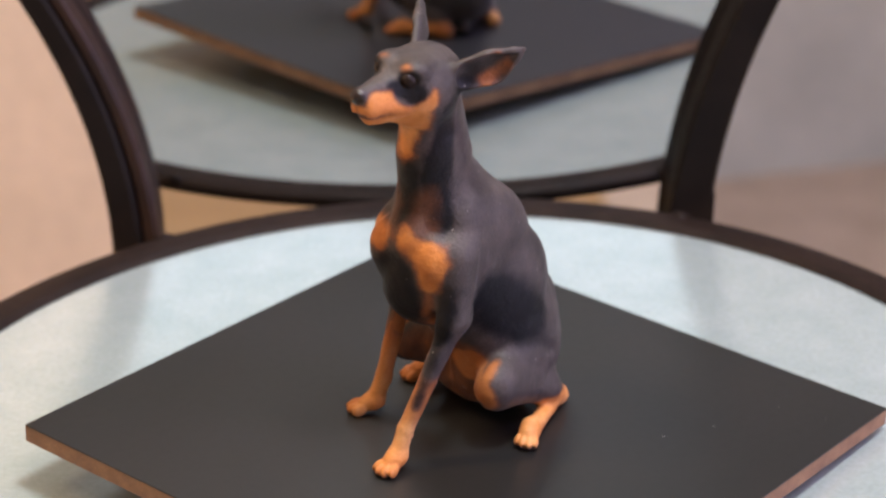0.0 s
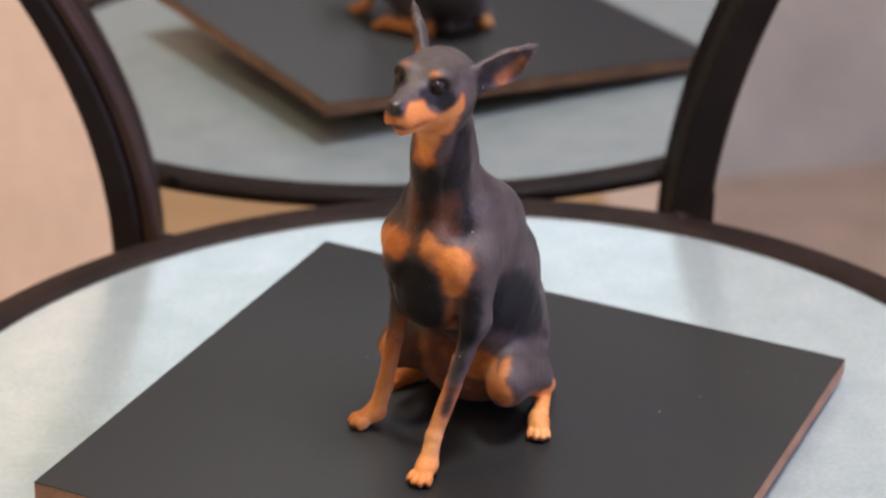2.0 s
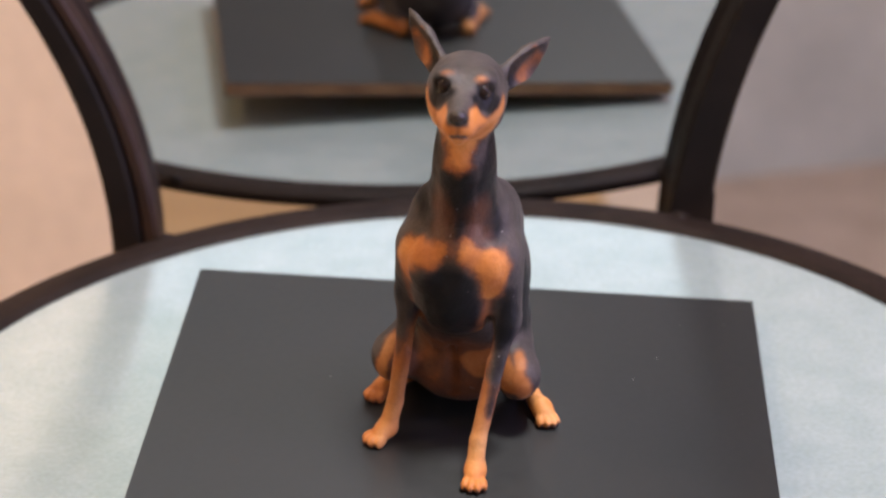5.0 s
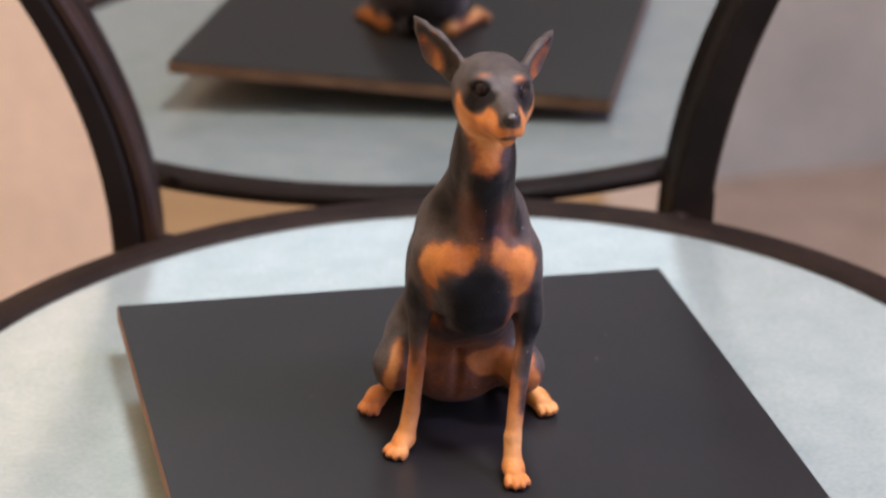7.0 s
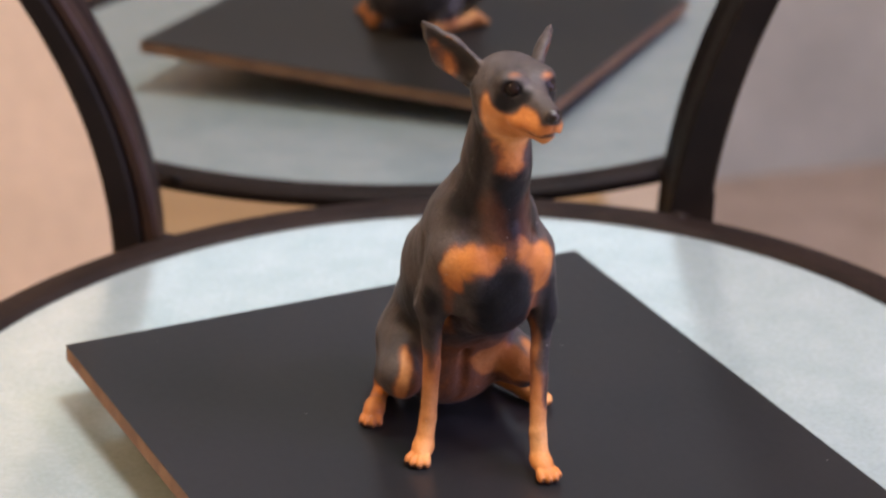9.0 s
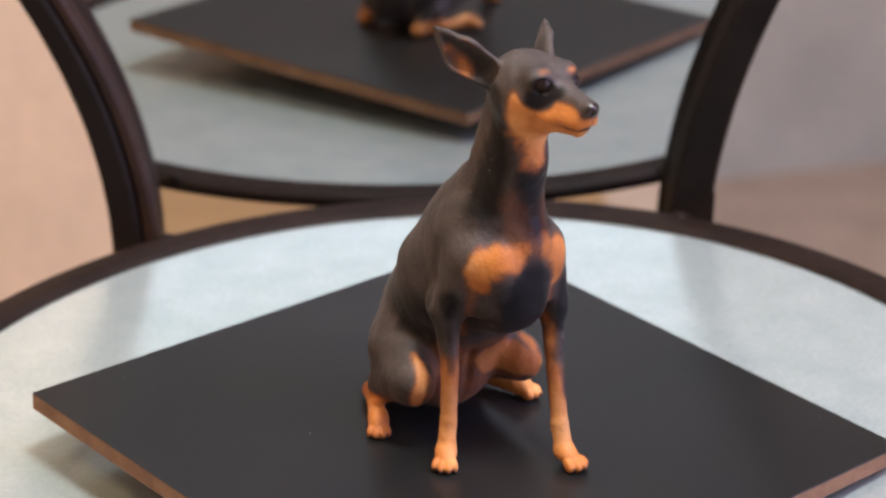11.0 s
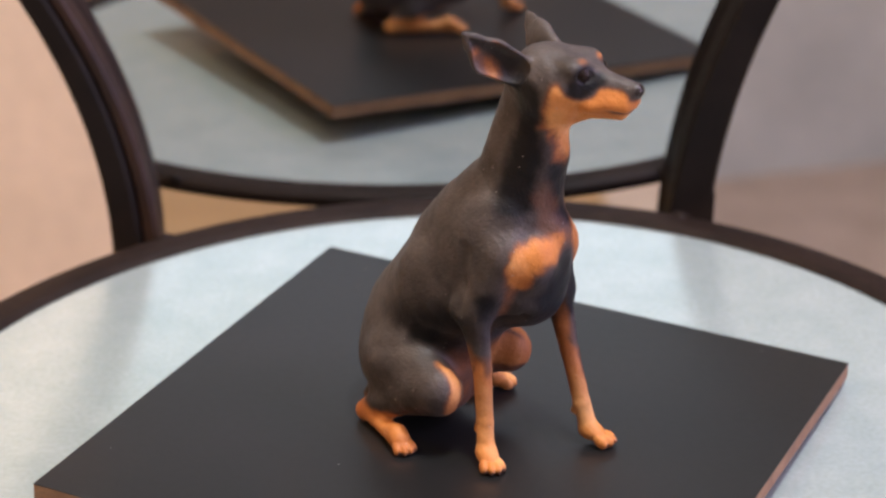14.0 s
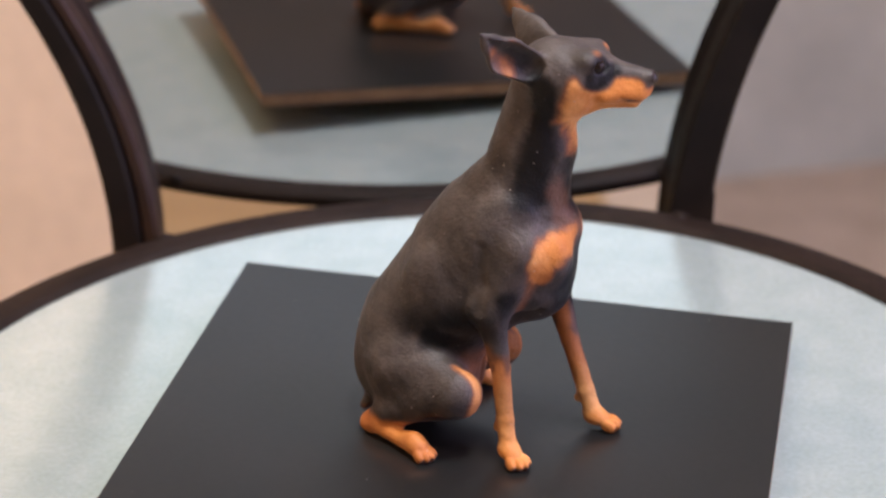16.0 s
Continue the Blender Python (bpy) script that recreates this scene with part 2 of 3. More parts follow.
bm = bmesh.new()
flecks = random.Random(5)
for k in range(8):
    x, y, s = flecks.uniform(-0.118, 0.118), flecks.uniform(-0.118, 0.118), flecks.uniform(0.0001, 0.00028)
    turn = flecks.uniform(0, 180)
    made = bmesh.ops.create_icosphere(bm, subdivisions=1, radius=1)["verts"]
    bmesh.ops.transform(bm, verts=made, matrix=pose(x, y + 0.0018, s * 0.4, 0, 0, turn) @ Matrix.Diagonal((s * flecks.uniform(1, 2.2), s, s * 0.5, 1)))
M_DUST = mottled("grey_dust", (0.35, 0.33, 0.31), (0.5, 0.48, 0.46), 200, 0.95)
dust = tagged(part("dust", bm, M_DUST, board, "pale dust flecks"), kind="stuff")
dust.matrix_basis = TILT

# ---- dog figurine ----
# The figure is one closed surface, taken from soft unions of limbs and muscles (millimetres; u forward, v left, w up).
STEP = 0.6
NAILS = []
LO, HI = np.array((-54.0, -54.0, -2.0)), np.array((78.0, 46.0, 182.0))
AX = [np.arange(LO[i], HI[i] + STEP, STEP) for i in range(3)]
FIELD = np.full([len(a) for a in AX], 30.0, dtype=np.float32)


def block(pts, reach):
    lo, hi = np.min(pts, 0) - reach, np.max(pts, 0) + reach
    sl = tuple(slice(max(0, int((lo[i] - LO[i]) / STEP)), max(1, int((hi[i] - LO[i]) / STEP) + 2)) for i in range(3))
    return sl, [AX[0][sl[0]][:, None, None], AX[1][sl[1]][None, :, None], AX[2][sl[2]][None, None, :]]


def join(sl, d, k):
    f = FIELD[sl]
    h = np.maximum(k - np.abs(f - d), 0) / k
    FIELD[sl] = np.minimum(f, d) - h * h * k * 0.25


def carve(sl, d, k):
    f, d = FIELD[sl], -d
    h = np.maximum(k - np.abs(f - d), 0) / k
    FIELD[sl] = np.maximum(f, d) + h * h * k * 0.25


def cone_distance(P, a, b, ra, rb, flat=None, f=1.0):
    a, b = np.array(a, float), np.array(b, float)
    ba = b - a
    q = [P[i] - a[i] for i in range(3)]
    t = np.clip((q[0] * ba[0] + q[1] * ba[1] + q[2] * ba[2]) / (ba @ ba), 0, 1)
    q = [q[i] - t * ba[i] for i in range(3)]
    d2 = q[0] ** 2 + q[1] ** 2 + q[2] ** 2
    if flat is not None:
        n = np.array(flat, float) / np.linalg.norm(flat)
        s = q[0] * n[0] + q[1] * n[1] + q[2] * n[2]
        d2 = d2 + s * s * (1 / f ** 2 - 1)
    return np.sqrt(d2) - (ra + (rb - ra) * t)


def limb(a, b, ra, rb, k=6.0, flat=None, f=1.0, cut=False):
    sl, P = block([a, b], max(ra, rb) + k + 4)
    (carve if cut else join)(sl, cone_distance(P, a, b, ra, rb, flat, f), k)


def ball_distance(P, c, r, turn=(0, 0, 0)):
    m = Euler([radians(x) for x in turn]).to_matrix().transposed()
    q = [P[i] - c[i] for i in range(3)]
    l = [(m[i][0] * q[0] + m[i][1] * q[1] + m[i][2] * q[2]) for i in range(3)]
    k0 = np.sqrt(sum((l[i] / r[i]) ** 2 for i in range(3))) + 1e-6
    k1 = np.sqrt(sum((l[i] / r[i] ** 2) ** 2 for i in range(3))) + 1e-6
    return k0 * (k0 - 1) / k1


def ball(c, r, turn=(0, 0, 0), k=6.0, cut=False):
    sl, P = block([c], max(r) + k + 4)
    (carve if cut else join)(sl, ball_distance(P, c, r, turn), k)


SIDE = (0, 1, 0)


def dog_torso():
    limb((10, -4.0, 84), (-16.0, 0, 41), 26.5, 28.2, 1, SIDE, 0.82)
    ball((-22.0, -1, 25), (25.0, 23, 24), k=8)
    ball((17, -5, 77), (24.5, 20, 25), (0, -12, 0), k=7)
    ball((26, -5, 64), (12, 14, 10.5), k=7)
    limb((26.5, -4.5, 146), (24.5, -4.5, 124), 11.3, 12.6, 6, SIDE, 0.9)
    limb((24.5, -4.5, 124), (19, -4.5, 104), 13.0, 19, 6, SIDE, 0.80)
    limb((6, -5, 110), (-12, -3, 82), 6.5, 9, 8)
    limb((18.5, -4.5, 148), (14, -4.5, 122), 6.5, 9, 5)
    ball((-3, 7.5, 87), (14, 11, 20), (0, 30, 0), k=6)
    ball((-11, 7.0, 64), (18, 14.5, 20), (0, 30, 0), k=6)
    # breast bone and shoulders
    ball((36, -5, 92), (6.5, 8, 8.5), k=6)
    for s in (-1, 1):
        ball((31, -5 + 11.5 * s, 83), (9.5, 8, 12), (0, 10, 0), k=4)
        ball((13, -4.5 + 13.2 * s, 90), (14, 8, 18), (0, 20, 0), k=5)
        ball((-8, -2.5 + 14 * s, 62), (20, 7, 13), (0, 55, 0), k=7)
    # tail stub
    limb((-36, -6, 12), (-41, -8, 5), 3.6, 2.2, 3)


def dog_foreleg(shoulder, elbow, mid, wrist, paw, heading):
    limb(shoulder, elbow, 10, 7.4, 4.5, SIDE, 0.8)
    limb(elbow, mid, 6.3, 3.9, 4, SIDE, 0.78)
    limb(mid, wrist, 3.8, 3.45, 1.2, SIDE, 0.9)
    ball((elbow[0] - 3.5, elbow[1], elbow[2]), (4.5, 4, 4), k=4)
    paw_shape(wrist, paw, heading, 1.0)
    ball((wrist[0] - 3.0, wrist[1], wrist[2] - 3.5), (1.6, 1.4, 2.0), k=1.5)


def paw_shape(wrist, paw, heading, s):
    a = radians(heading)
    fx, fy = math.cos(a), math.sin(a)
    base = (paw[0] - 3.5 * fx, paw[1] - 3.5 * fy, paw[2] + 2.0)
    limb(wrist, base, 3.4, 3.5, 1.2)
    ball((paw[0] - 1.5 * fx, paw[1] - 1.5 * fy, paw[2] + 0.6), (5.6 * s, 4.1 * s, 3.4), (0, 14, heading), k=3.0)
    for i, (o, r) in enumerate(((-3.5, 3.3), (-1.3, 5.0), (1.3, 5.0), (3.5, 3.3))):
        c = (paw[0] + r * fx * s - o * fy * s, paw[1] + r * fy * s + o * fx * s, 2.6)
        ball(c, (3.4, 1.6, 2.4), (0, 14, heading + 3.5 * o), k=0.8)
        NAILS.append((c[0] + 3.0 * fx, c[1] + 3.0 * fy, 1.2))


def dog_hindleg(s, hip, knee, heel, toe, heading):
    limb(hip, knee, 17.5, 9.3, 5, SIDE, 0.72)
    limb(knee, (heel[0] * 0.72 + knee[0] * 0.28, heel[1] * 0.72 + knee[1] * 0.28, 12), 8.0, 6.0, 7)
    limb((heel[0] + 12, heel[1], 13), heel, 6.5, 4.2, 5)
    limb(heel, toe, 3.2, 3.4, 3)
    a = radians(heading)
    back = (toe[0] - 8 * math.cos(a), toe[1] - 8 * math.sin(a), 4.5)
    paw_shape(back, toe, heading, 0.92)


def dog_head():
    ball((30.0, -4.4, 155.6), (15.6, 14.6, 12.8), k=5)
    ball((38.5, -4.8, 155.2), (12.0, 13.0, 10.4), k=5)
    # wedge of the muzzle, its bridge and the lower jaw
    limb((42.5, -4.9, 153.0), (60.4, -6.1, 152.9), 10.6, 5.7, 3.5, SIDE, 0.92)
    limb((46, -5, 159.6), (63.6, -6.2, 156.9), 4.2, 2.9, 3.5)
    limb((40, -4.6, 147.0), (59.0, -5.8, 147.0), 5.4, 2.9, 2.5)
    ball((33, -4.2, 146), (11, 10, 9), k=6)
    for s in (-1, 1):
        ball((33, -4.2 + 8.2 * s, 150.0), (9, 5.0, 8), k=5)
        # brow over the eye and the fleshy upper lip
        ball((42.3, -5.0 + 6.8 * s, 163.4), (5.0, 4.6, 3.2), k=5)
        limb((49, -5.4 + 6.6 * s, 150.0), (61.5, -6.1 + 2.8 * s, 151.0), 2.6, 2.5, 3.0)
    # hollows beside the bridge below the eyes, and the stop between them
    for s in (-1, 1):
        ball((54.5, -5.7 + 9.6 * s, 158.0), (5.5, 2.2, 2.0), (0, 6, -16 * s), k=3.5, cut=True)
    ball((55.0, -5.6, 166.8), (5.5, 4.0, 4.0), (0, 20, 0), k=4, cut=True)
    # mouth line, nostrils and eyes
    for s in (-1, 1):
        limb((46.5, -5.2 + 10.6 * s, 146.0), (56, -5.8 + 7.0 * s, 148.2), 0.7, 0.9, 1.2, cut=True)
        limb((56, -5.8 + 7.0 * s, 148.2), (65.2, -6.1 + 1.2 * s, 149.2), 0.9, 0.8, 1.2, cut=True)
    ball((64.9, -6.2, 157.0), (3.1, 3.3, 2.6), k=1.2)
    limb((67.4, -6.2, 154.6), (66.0, -6.1, 151.6), 0.4, 0.4, 0.8, cut=True)
    for s in (-1, 1):
        ball((67.6, -6.2 + 1.9 * s, 156.3), (1.4, 0.9, 1.0), k=0.6, cut=True)
    for c in EYES:
        s = 1 if c[1] > -4 else -1
        ball((c[0] + 1.0, c[1] + 0.6 * s, c[2]), (3.3, 3.2, 2.6), k=1.2, cut=True)
        ball((c[0] - 0.5, c[1] - 0.6 * s, c[2]), (2.9, 2.9, 2.8), k=0.25)


EYES = ((45.9, -12.5, 161.6), (47.3, 2.6, 160.3))


def dog_ear(root, tip, face, w=7.0):
    """A pointed shell, hollow towards its face."""
    root, tip, face = (np.array(q, float) for q in (root, tip, face))
    d = tip - root
    along = d / np.linalg.norm(d)
    nrm = face - (face @ along) * along
    nrm = nrm / np.linalg.norm(nrm)
    down = np.cross(nrm, along)
    down = down * (-1 if down[2] > 0 else 1)
    mid = root + d * 0.42 + down * 1.6
    limb(tuple(root - along * 3), tuple(mid), w - 1.4, w - 0.4, 2.0, nrm, 0.46)
    far = root + d * 0.74 + down * 0.8
    limb(tuple(mid), tuple(far), w - 0.2, w * 0.52, 1.5, nrm, 0.46)
    limb(tuple(far), tuple(tip - along * 1.2), w * 0.52, 1.3, 1.5, nrm, 0.46)
    a, m, b = root + along * 2.0 + nrm * 2.9, mid + nrm * 2.6, tip - along * 4.5 + nrm * 1.2
    limb(tuple(a), tuple(m), w - 1.5, w - 1.2, 0.4, nrm, 0.58, cut=True)
    limb(tuple(m), tuple(b), w - 1.2, 0.8, 0.4, nrm, 0.58, cut=True)
    ball(tuple(root + along * 2.0 + nrm * 2.4 + down * 0.8), (4.0, 3.2, 4.0), k=0.8, cut=True)
    return root, tip, along, nrm, down, w


dog_torso()
# tuck of the belly behind the chest
ball((25, -4, 24), (17, 21, 21), k=9, cut=True)
dog_hindleg(-1, (-20, -17.5, 28), (0, -31, 27), (-36, -20, 4.2), (-13, -36.5, 4), -38)
dog_hindleg(1, (-18, 12, 29), (7.5, 20, 25), (-35, 19.5, 4.2), (0, 31, 4), 24)
# belly between the thighs, with its seam
ball((-8, -4, 24), (14, 22, 19), k=4)
limb((8, -7, 40), (5.5, -7, 6), 0.8, 1.4, 3, cut=True)
dog_foreleg((21, -22, 86), (11, -24.5, 62), (16.5, -26, 38), (19.5, -28.5, 17), (24, -33.5, 4.2), -45)
dog_foreleg((25, 12, 84), (30, 14, 61), (39, 9.5, 36), (47, 5.5, 16), (54, 5, 4.2), 0)
# creases: behind the upper arms, above the thighs
for a, b in (((7, -28, 88), (7, -29, 74)), ((7, -29, 74), (6, -31, 64)), ((20, 20.5, 88), (20.5, 21, 75)), ((20.5, 21, 75), (25, 22, 63))):
    limb(a, b, 1.4, 2.2, 3.5, cut=True)
for a, b in (((3, -33, 42), (-16, -31, 43)), ((-16, -31, 43), (-31, -29, 38)), ((5, 24, 40), (-9, 27, 40)), ((-9, 27, 40), (-25, 27, 30))):
    limb(a, b, 1.8, 2.2, 4.0, cut=True)
# arm pits and the furrow of the breast
ball((23, -18.3, 57), (10, 1.6, 8), k=2.5, cut=True)
ball((33, 7.6, 55), (9, 1.6, 8), k=2.5, cut=True)
limb((46.0, -8.5, 98), (46.0, -8, 78), 1.6, 1.6, 5.0, cut=True)
dog_head()
EAR_R = dog_ear((20.5, -16.0, 160.5), (3.0, -28.2, 175.5), (0.45, -0.86, -0.04), 8.0)
EAR_L = dog_ear((24.0, 10.8, 158.8), (6.8, 25.4, 168.0), (0.42, 0.88, -0.12), 8.0)

# small uneven swells of the sculpted coat
GU, GV, GW = AX[0][:, None, None], AX[1][None, :, None], AX[2][None, None, :]
FIELD += (0.12 * np.sin(GU * 0.61 + GW * 0.37 + 0.8 * np.sin(GV * 0.41)) * np.sin(GV * 0.53 - GW * 0.29 + 1.1)
          + 0.04 * np.sin(GU * 1.7 + GV * 0.9 + 1.3 * np.sin(GW * 0.7)) * np.sin(GW * 1.5 - GU * 0.6)).astype(np.float32)


def surface(field):
    """Vertices (grid units) and quads of the zero surface."""
    inside = field < 0
    cnt = sum(inside[i:inside.shape[0] - 1 + i, j:inside.shape[1] - 1 + j, k:inside.shape[2] - 1 + k].astype(np.int8)
              for i in (0, 1) for j in (0, 1) for k in (0, 1))
    act = np.argwhere((cnt > 0) & (cnt < 8))
    index = np.full(cnt.shape, -1, dtype=np.int64)
    index[tuple(act.T)] = np.arange(len(act))
    acc, num = np.zeros((len(act), 3)), np.zeros(len(act))
    corners = [(i, j, k) for i in (0, 1) for j in (0, 1) for k in (0, 1)]
    for c0 in corners:
        for ax in range(3):
            if c0[ax]:
                continue
            c1 = tuple(c0[i] + (i == ax) for i in range(3))
            f0, f1 = field[tuple((act + c0).T)], field[tuple((act + c1).T)]
            cross = (f0 < 0) != (f1 < 0)
            t = np.where(cross, f0 / np.where(cross, f0 - f1, 1), 0)
            pt = act + np.array(c0) + t[:, None] * np.eye(3)[ax]
            acc += np.where(cross[:, None], pt, 0)
            num += cross
    verts = acc / num[:, None]
    quads = []
    for ax in range(3):
        u, v = (ax + 1) % 3, (ax + 2) % 3
        n = inside.shape
        a = [slice(1, n[i] - 1) for i in range(3)]
        b = list(a)
        a[ax], b[ax] = slice(0, n[ax] - 1), slice(1, n[ax])
        flip = inside[tuple(a)] != inside[tuple(b)]
        cells = np.argwhere(flip)
        base = cells + np.array([1 if i != ax else 0 for i in range(3)])
        eu, ev = np.eye(3, dtype=int)[u], np.eye(3, dtype=int)[v]
        q = np.stack([index[tuple((base - o).T)] for o in (eu + ev, ev, 0 * eu, eu)], 1)
        sgn = inside[tuple(a)][flip]
        q[~sgn] = q[~sgn][:, ::-1]
        quads.append(q)
    return verts, np.concatenate(quads)


V, Q = surface(FIELD)
V = LO + V * STEP
V[:, 2] = np.maximum(V[:, 2], 0.0)


def smooth01(x, a, b):
    t = np.clip((x - a) / (b - a), 0, 1)
    return t * t * (3 - 2 * t)


COORD = [V[:, 0], V[:, 1], V[:, 2]]
WOBBLE = np.array([1.0 * noise.noise(Vector(p) * 0.18) + 0.35 * noise.noise(Vector(p) * 0.7) for p in V])


def patch_ball(c, r, turn=(0, 0, 0), soft=2.0, rag=1.2):
    return 1 - smooth01(ball_distance(COORD, c, r, turn) + WOBBLE * rag, -1.35 * soft, 1.35 * soft)


def patch_limb(a, b, ra, rb, soft=2.0, rag=1.2):
    return 1 - smooth01(cone_distance(COORD, a, b, ra, rb) + WOBBLE * rag, -1.35 * soft, 1.35 * soft)


def dog_markings():
    """How tan each point of the coat is, and how glossy."""
    U, S, W = COORD
    tan = np.zeros(len(V))
    hollows = []

    def lay(m):
        np.maximum(tan, m, out=tan)

    def blot(m):
        tan[:] = tan * (1 - m)
    # muzzle and cheeks, with the dark bridge and the dark ring of the eyes
    head = smooth01(U - 0.25 * (W - 150) - 0.55 * np.maximum(S + 4, 0) + 1.5 * WOBBLE, 31.5, 37.5) * smooth01(W, 136, 139)
    lay(head * (1 - smooth01(W + WOBBLE, 152.5, 155.5)))
    lay(patch_limb((50, -16, 153), (60, -14, 154), 6, 5, 1.0, 0.5) * (U > 40))
    lay(patch_limb((51, 6, 153), (61, 0, 154), 6, 5, 1.0, 0.5) * (U > 40))
    lay(patch_ball((38.0, -16.5, 153.5), (3.6, 5, 5.2), soft=1.4))
    lay(patch_ball((41.0, 7.0, 152.0), (3.6, 5, 5.2), soft=1.4))
    blot(patch_limb((42, -4.6, 168), (54, -5.6, 162.0), 6.5, 2.2, 1.4, 0.9))
    blot(0.85 * patch_limb((54, -5.6, 162.0), (66, -6.2, 160.0), 2.2, 1.6, 1.2, 0.9))
    for c, s in zip(EYES, (-1, 1)):
        blot(patch_ball((c[0] - 1.5, c[1], c[2] - 2.5), (8.4, 8.0, 7.0), (0, 20, 0), 0.9, 0.5))
    lay(0.6 * patch_ball((46.2, -11.2, 167.0), (2.2, 2.5, 1.2), soft=1.0, rag=0.8))
    lay(0.6 * patch_ball((48.2, 1.4, 165.6), (2.2, 2.5, 1.2), soft=1.0, rag=0.8))
    # throat
    lay(patch_limb((39, -6.5, 140), (39.5, -7.0, 129), 8.0, 5.0, 2.6, 2.6))
    # breast: two broad patches, each drawn out towards the foreleg
    lay(patch_limb((33, -24, 88), (41, -14, 92.5), 6.8, 5.0, 2.2, 2.2))
    lay(patch_limb((32, -27, 88), (30, -26, 80), 5.5, 5.5, 1.6, 1.6))
    lay(patch_limb((40, 10, 87), (43, -2, 92.5), 6.6, 5.2, 2.2, 2.2))
    lay(patch_limb((40, 10, 86), (39, 8, 76), 6.5, 4.5, 1.6, 1.6))
    lay(0.4 * patch_ball((43, -8, 93), (6, 6, 4), soft=2.5, rag=2.0))
    lay(0.17 * patch_limb((35, 2, 110), (38, 3, 98), 4, 6, 2.5, 2.0))
    lay(0.17 * patch_limb((34, -14, 112), (37, -13, 100), 4, 6, 2.5, 2.0))
    lay(0.45 * patch_limb((37, 7, 76), (36, 6, 60), 2.5, 2.0, 1.4))
    lay(0.5 * patch_limb((28, -25, 78), (20, -21, 62), 2.5, 2.0, 1.4))
    # forelegs
    pale = 1 - 0.3 * smooth01(W + 3 * WOBBLE, 6, 26)
    lay(pale * patch_limb((19, -28, 33), (22, -31, 3), 8.5, 14, 2.5, 2.0) * (U > 5))
    lay(0.7 * patch_limb((12, -21, 54), (15, -24, 40), 3.5, 6, 2.0, 2.0))
    lay(pale * patch_limb((43, 7, 30), (54, 5, 3), 9, 15, 2.0, 2.0) * (U > 33))
    lay(0.7 * patch_limb((32, 6, 56), (38, 5, 36), 4, 6, 2.0, 2.0))
    blot(0.95 * patch_limb((39, 16, 68), (46.5, 10.5, 27), 6.0, 2.6, 1.4, 0.9))
    blot(0.95 * patch_limb((19, -30, 64), (22, -29.5, 38), 5.0, 2.4, 1.2, 0.8))
    # haunches, belly and hind feet
    for a, b, ra, rb in (((0, -29, 39), (9.5, -34.0, 32.5), 1.8, 3.2), ((9.5, -34.0, 32.5), (8, -36, 18), 3.2, 2.8),
                         ((9, 20, 37), (19, 20, 29.5), 2.0, 4.0), ((19, 20, 29.5), (17, 24, 18), 4.0, 3.5)):
        lay(0.78 * patch_limb(a, b, ra, rb, 1.4, 1.4))
    # inner side of the raised thigh
    lay(0.75 * patch_limb((5, 5, 30), (18, 15, 27), 9, 7.5, 1.6, 1.2))
    lay((0.36 - 0.16 * WOBBLE) * patch_ball((6, -5, 22), (26, 24, 22), (0, 0, 0), 3.0, 1.5) * smooth01(U, -6, 4) * (1 - smooth01(np.abs(S + 5), 20, 26)))
    lay(patch_limb((-41, -17, 3), (-6, -40, 3), 6.5, 9, 1.2, 0.8))
    lay(patch_limb((-38, 20, 3), (6, 34, 3), 6.5, 9, 1.2, 0.8))
    # insides of the ears: shade of the hollow painted in, tan lobe and rim
    for root, tip, along, nrm, down, w in (EAR_R, EAR_L):
        a, b = root + along * 3 + nrm * 1.2 + down * 0.5, tip - along * 7 + nrm * 0.8
        hollows.append((tuple(a), tuple(b)))
        blot(patch_limb(tuple(a), tuple(b), 4.8, 1.6, 1.4, 1.0))
        lay(0.65 * patch_limb(tuple(root + along * 6.5 + nrm * 1.4 + down * 5.6), tuple(root + along * 16 + nrm * 1.2 + down * 2.4), 3.2, 1.8, 1.3, 1.2))
        lay(0.7 * patch_limb(tuple(root + along * 3 + nrm * 2.6 - down * 3.6), tuple(root + along * 14 + nrm * 2.4 - down * 4.2), 1.5, 0.9, 0.9, 0.6))
    blot(patch_ball((65.6, -6.2, 157.0), (3.7, 3.6, 2.9), soft=0.5, rag=0.1))
    for s in (-1, 1):
        blot(0.6 * patch_limb((46.5, -5.2 + 10.6 * s, 146.0), (56, -5.8 + 7.0 * s, 148.2), 0.6, 1.0, 0.6, 0.2))
        blot(0.85 * patch_limb((56, -5.8 + 7.0 * s, 148.2), (65.4, -6.1, 149.2), 1.0, 1.2, 0.6, 0.2))
    blot(0.5 * patch_limb((67.5, -6.2, 155), (66, -6.1, 151.0), 0.7, 0.5, 0.5, 0.1))
    for c in NAILS:
        blot(0.85 * patch_ball(c, (1.6, 1.0, 1.3), soft=0.6, rag=0.2))
    gloss = np.zeros(len(V))
    for c in EYES:
        np.maximum(gloss, patch_ball(c, (2.95, 2.95, 2.85), soft=0.25, rag=0), out=gloss)
    np.maximum(gloss, 0.85 * patch_ball((65.6, -6.2, 157.0), (3.7, 3.6, 2.9), soft=0.5, rag=0.1), out=gloss)
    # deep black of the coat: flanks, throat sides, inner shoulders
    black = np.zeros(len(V))
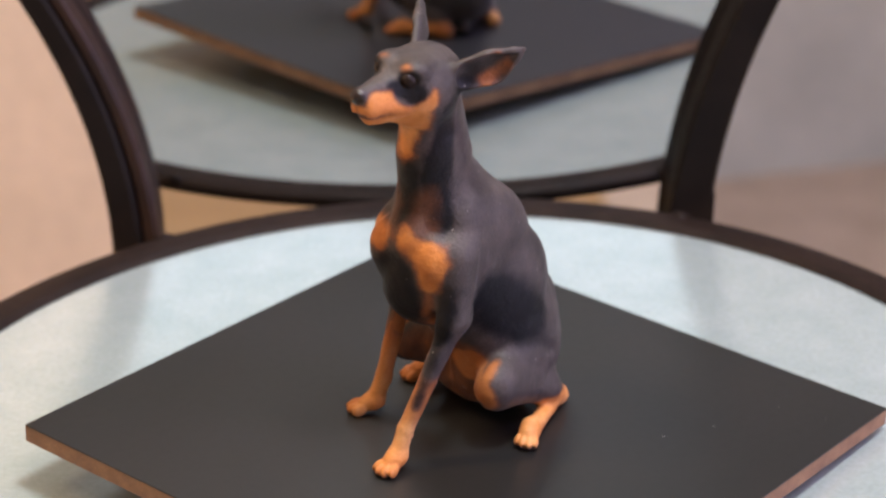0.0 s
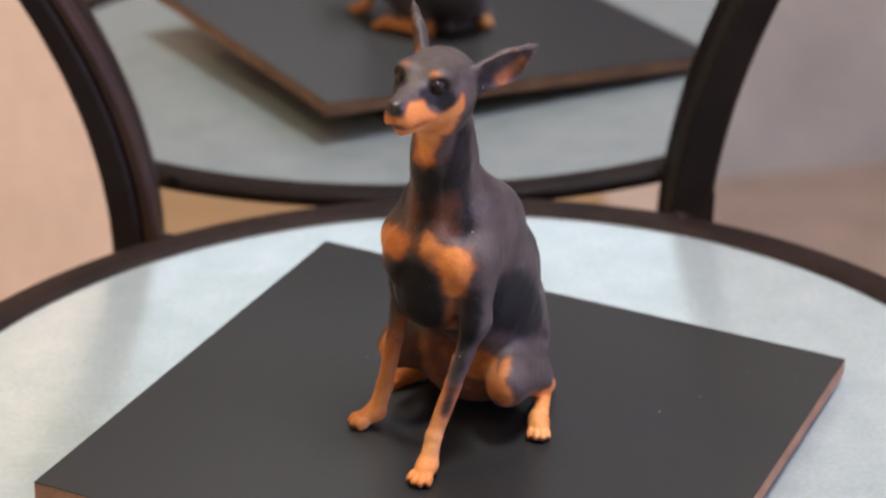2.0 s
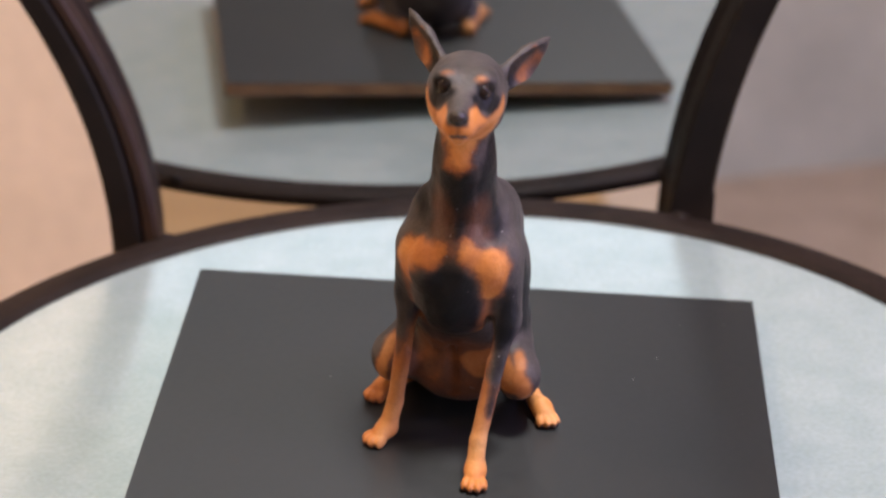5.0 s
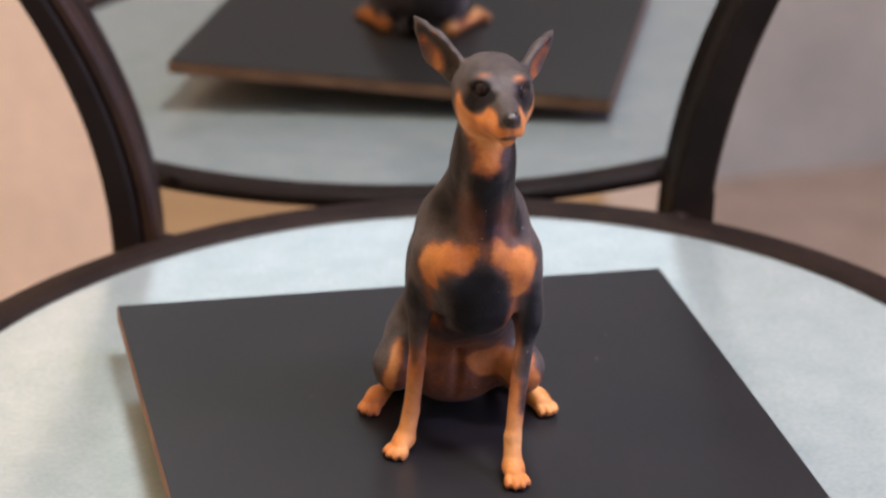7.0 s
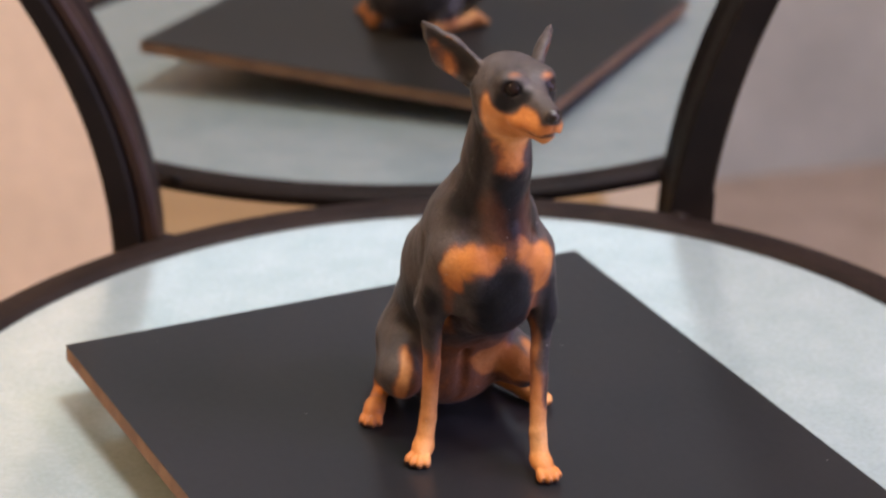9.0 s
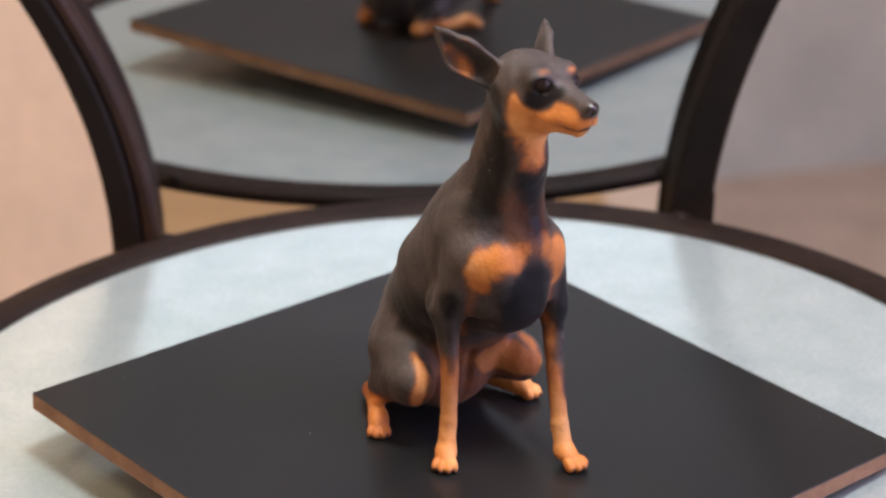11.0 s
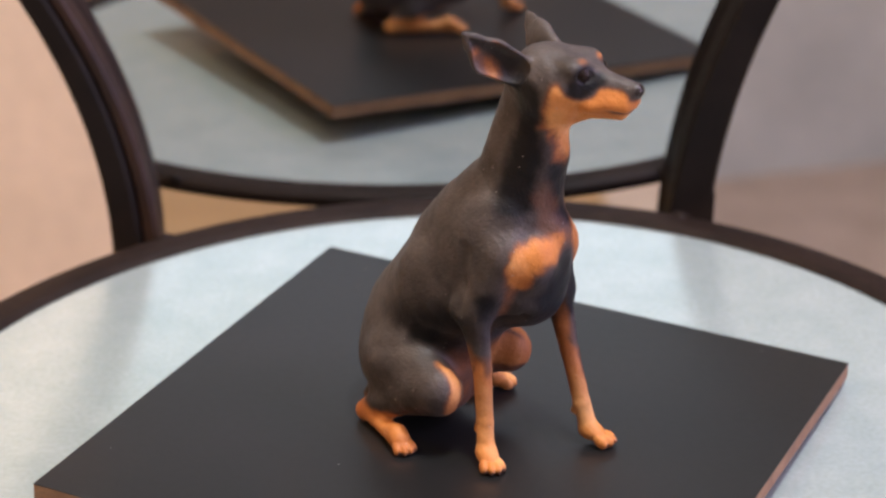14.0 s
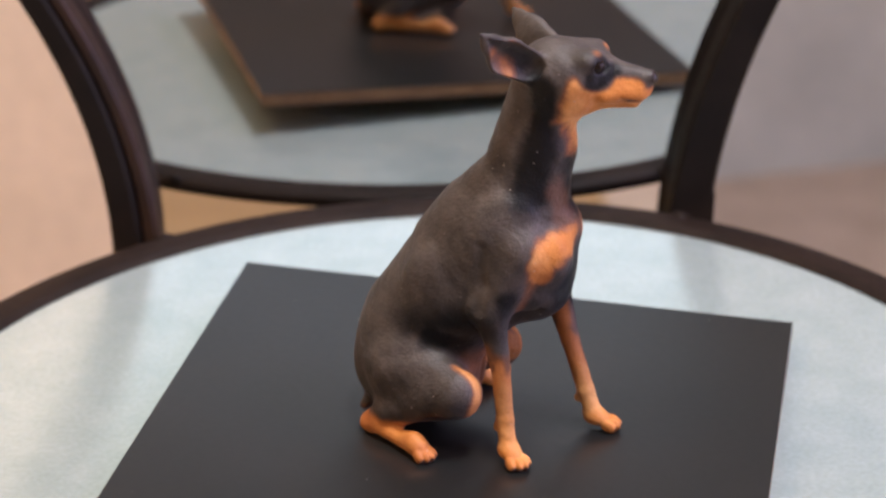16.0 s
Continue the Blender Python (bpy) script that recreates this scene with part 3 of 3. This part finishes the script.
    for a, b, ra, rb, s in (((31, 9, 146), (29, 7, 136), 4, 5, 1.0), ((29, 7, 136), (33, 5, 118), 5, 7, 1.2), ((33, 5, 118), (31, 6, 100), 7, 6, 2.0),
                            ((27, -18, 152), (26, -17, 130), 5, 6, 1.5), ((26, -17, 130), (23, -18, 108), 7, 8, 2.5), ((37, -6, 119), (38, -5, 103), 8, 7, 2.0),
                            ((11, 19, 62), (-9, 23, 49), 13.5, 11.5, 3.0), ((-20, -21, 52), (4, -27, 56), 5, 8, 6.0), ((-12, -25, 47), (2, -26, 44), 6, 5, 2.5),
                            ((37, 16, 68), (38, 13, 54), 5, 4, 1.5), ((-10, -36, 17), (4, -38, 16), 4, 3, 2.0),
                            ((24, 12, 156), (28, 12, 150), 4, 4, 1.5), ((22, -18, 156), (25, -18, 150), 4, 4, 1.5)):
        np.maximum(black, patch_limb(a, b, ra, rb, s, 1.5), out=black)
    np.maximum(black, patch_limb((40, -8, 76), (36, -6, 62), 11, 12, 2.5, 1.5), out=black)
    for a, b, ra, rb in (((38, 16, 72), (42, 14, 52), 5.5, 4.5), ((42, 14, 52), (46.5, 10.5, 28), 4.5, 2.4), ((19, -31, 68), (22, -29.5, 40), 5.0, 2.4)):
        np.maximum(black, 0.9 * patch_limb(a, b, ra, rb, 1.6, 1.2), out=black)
    # shade inside the ears, painted as black
    for a, b in hollows:
        np.maximum(black, 0.8 * patch_limb(a, b, 4.6, 1.4, 1.6, 1.0), out=black)
    # shade of the belly seam, painted dark down its length
    crease_shade = patch_ball((6, -5, 22), (26, 24, 22), (0, 0, 0), 3.0, 1.5) * smooth01(U, -6, 4) * (1 - smooth01(np.abs(S + 5), 0.8, 3.0))
    np.maximum(black, 0.8 * crease_shade, out=black)
    for c in EYES:
        s = 1 if c[1] > -4 else -1
        np.maximum(black, patch_limb((c[0] + 5, c[1] - 2.5 * s, c[2] - 2.0), (c[0] - 1.5, c[1] + 2.5 * s, c[2] - 5.0), 3.2, 4.0, 0.9, 0.8), out=black)
        np.maximum(black, patch_ball(c, (4.4, 4.4, 4.2), soft=0.8, rag=0.5), out=black)
    return np.clip(tan, 0, 1), gloss, black


def dog_material():
    m, nt, bs = material("painted_figurine_coat")
    at = nt.nodes.new("ShaderNodeAttribute")
    at.attribute_name = "markings"
    sep = node(nt, "ShaderNodeSeparateColor", [("Color", at.outputs["Color"])])
    v = coords(nt, 1.0)
    n1, n2, n3 = noise_tex(nt, v, 90, 5), noise_tex(nt, v, 900, 3), noise_tex(nt, v, 38, 3)
    dark = ramp(nt, n1.outputs[0], [(0.3, (0.030, 0.023, 0.021)), (0.7, (0.080, 0.062, 0.056))])
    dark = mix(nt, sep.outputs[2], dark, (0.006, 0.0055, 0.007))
    tan = ramp(nt, n3.outputs[0], [(0.28, (0.38, 0.105, 0.020)), (0.5, (0.57, 0.205, 0.044)), (0.72, (0.82, 0.41, 0.15))])
    low = node(nt, "ShaderNodeMapRange", [("Value", sep.outputs[0])], From_Min=0.0, From_Max=0.5)
    high = node(nt, "ShaderNodeMapRange", [("Value", sep.outputs[0])], From_Min=0.4, From_Max=1.0)
    coat = mix(nt, high.outputs[0], mix(nt, low.outputs[0], dark, (0.22, 0.078, 0.030)), tan)
    grain = ramp(nt, n2.outputs[0], [(0.25, (0.70,) * 3), (0.7, (1.06,) * 3), (0.82, (1.55,) * 3)])
    calm = node(nt, "ShaderNodeMapRange", [("Value", sep.outputs[0])], To_Min=1.0, To_Max=0.35)
    coat = mix(nt, calm.outputs[0], coat, grain, "MULTIPLY")
    lint = node(nt, "ShaderNodeTexNoise", [("Vector", v)], Scale=520.0, Detail=1.0)
    flecks = ramp(nt, lint.outputs[0], [(0.77, (0, 0, 0)), (0.80, (0.4, 0.4, 0.4))])
    coat = mix(nt, flecks, coat, (0.42, 0.38, 0.35))
    coat = mix(nt, sep.outputs[1], coat, (0.014, 0.008, 0.006))
    nt.links.new(coat, bs.inputs["Base Color"])
    satin = node(nt, "ShaderNodeMapRange", [("Value", sep.outputs[2])], To_Min=0.58, To_Max=0.46)
    rr = node(nt, "ShaderNodeMapRange", [("Value", sep.outputs[1]), ("To Min", satin.outputs[0])], To_Max=0.07)
    nt.links.new(rr.outputs[0], bs.inputs["Roughness"])
    bs.inputs["Sheen Weight"].default_value = 0.04
    shine = node(nt, "ShaderNodeMapRange", [("Value", sep.outputs[2])], To_Min=0.44, To_Max=0.22)
    nt.links.new(shine.outputs[0], bs.inputs["Specular IOR Level"])
    bs.inputs["Sheen Roughness"].default_value = 0.5
    n4 = noise_tex(nt, v, 270, 4)
    n1 = node(nt, "ShaderNodeMath", [(0, n1.outputs[0]), (1, n4.outputs[0])])
    relief = node(nt, "ShaderNodeMath", [(0, n2.outputs[0]), (1, n1.outputs[0])])
    bump(nt, relief.outputs[0], 0.45, 0.0006, bs)
    return m


me = bpy.data.meshes.new("dog_figurine")
me.from_pydata((V / 1000).tolist(), [], Q.tolist())
me.update()
for poly in me.polygons:
    poly.use_smooth = True
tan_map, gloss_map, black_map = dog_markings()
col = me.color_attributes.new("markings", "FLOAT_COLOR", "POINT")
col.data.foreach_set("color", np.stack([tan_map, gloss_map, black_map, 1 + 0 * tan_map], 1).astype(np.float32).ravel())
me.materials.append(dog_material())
dog = tagged(new("dog_figurine", me), "black and tan sitting dog figurine with pointed ears on the board", "figurine")


def motions():
    for thing, extra in ((plinth, 0), (board, 0), (dog, 180)):
        walk(thing, [(t, pose(0, 0, 0.0002 if extra else 0, 0, 0, a + extra)) for t, a in TURN])


motions()
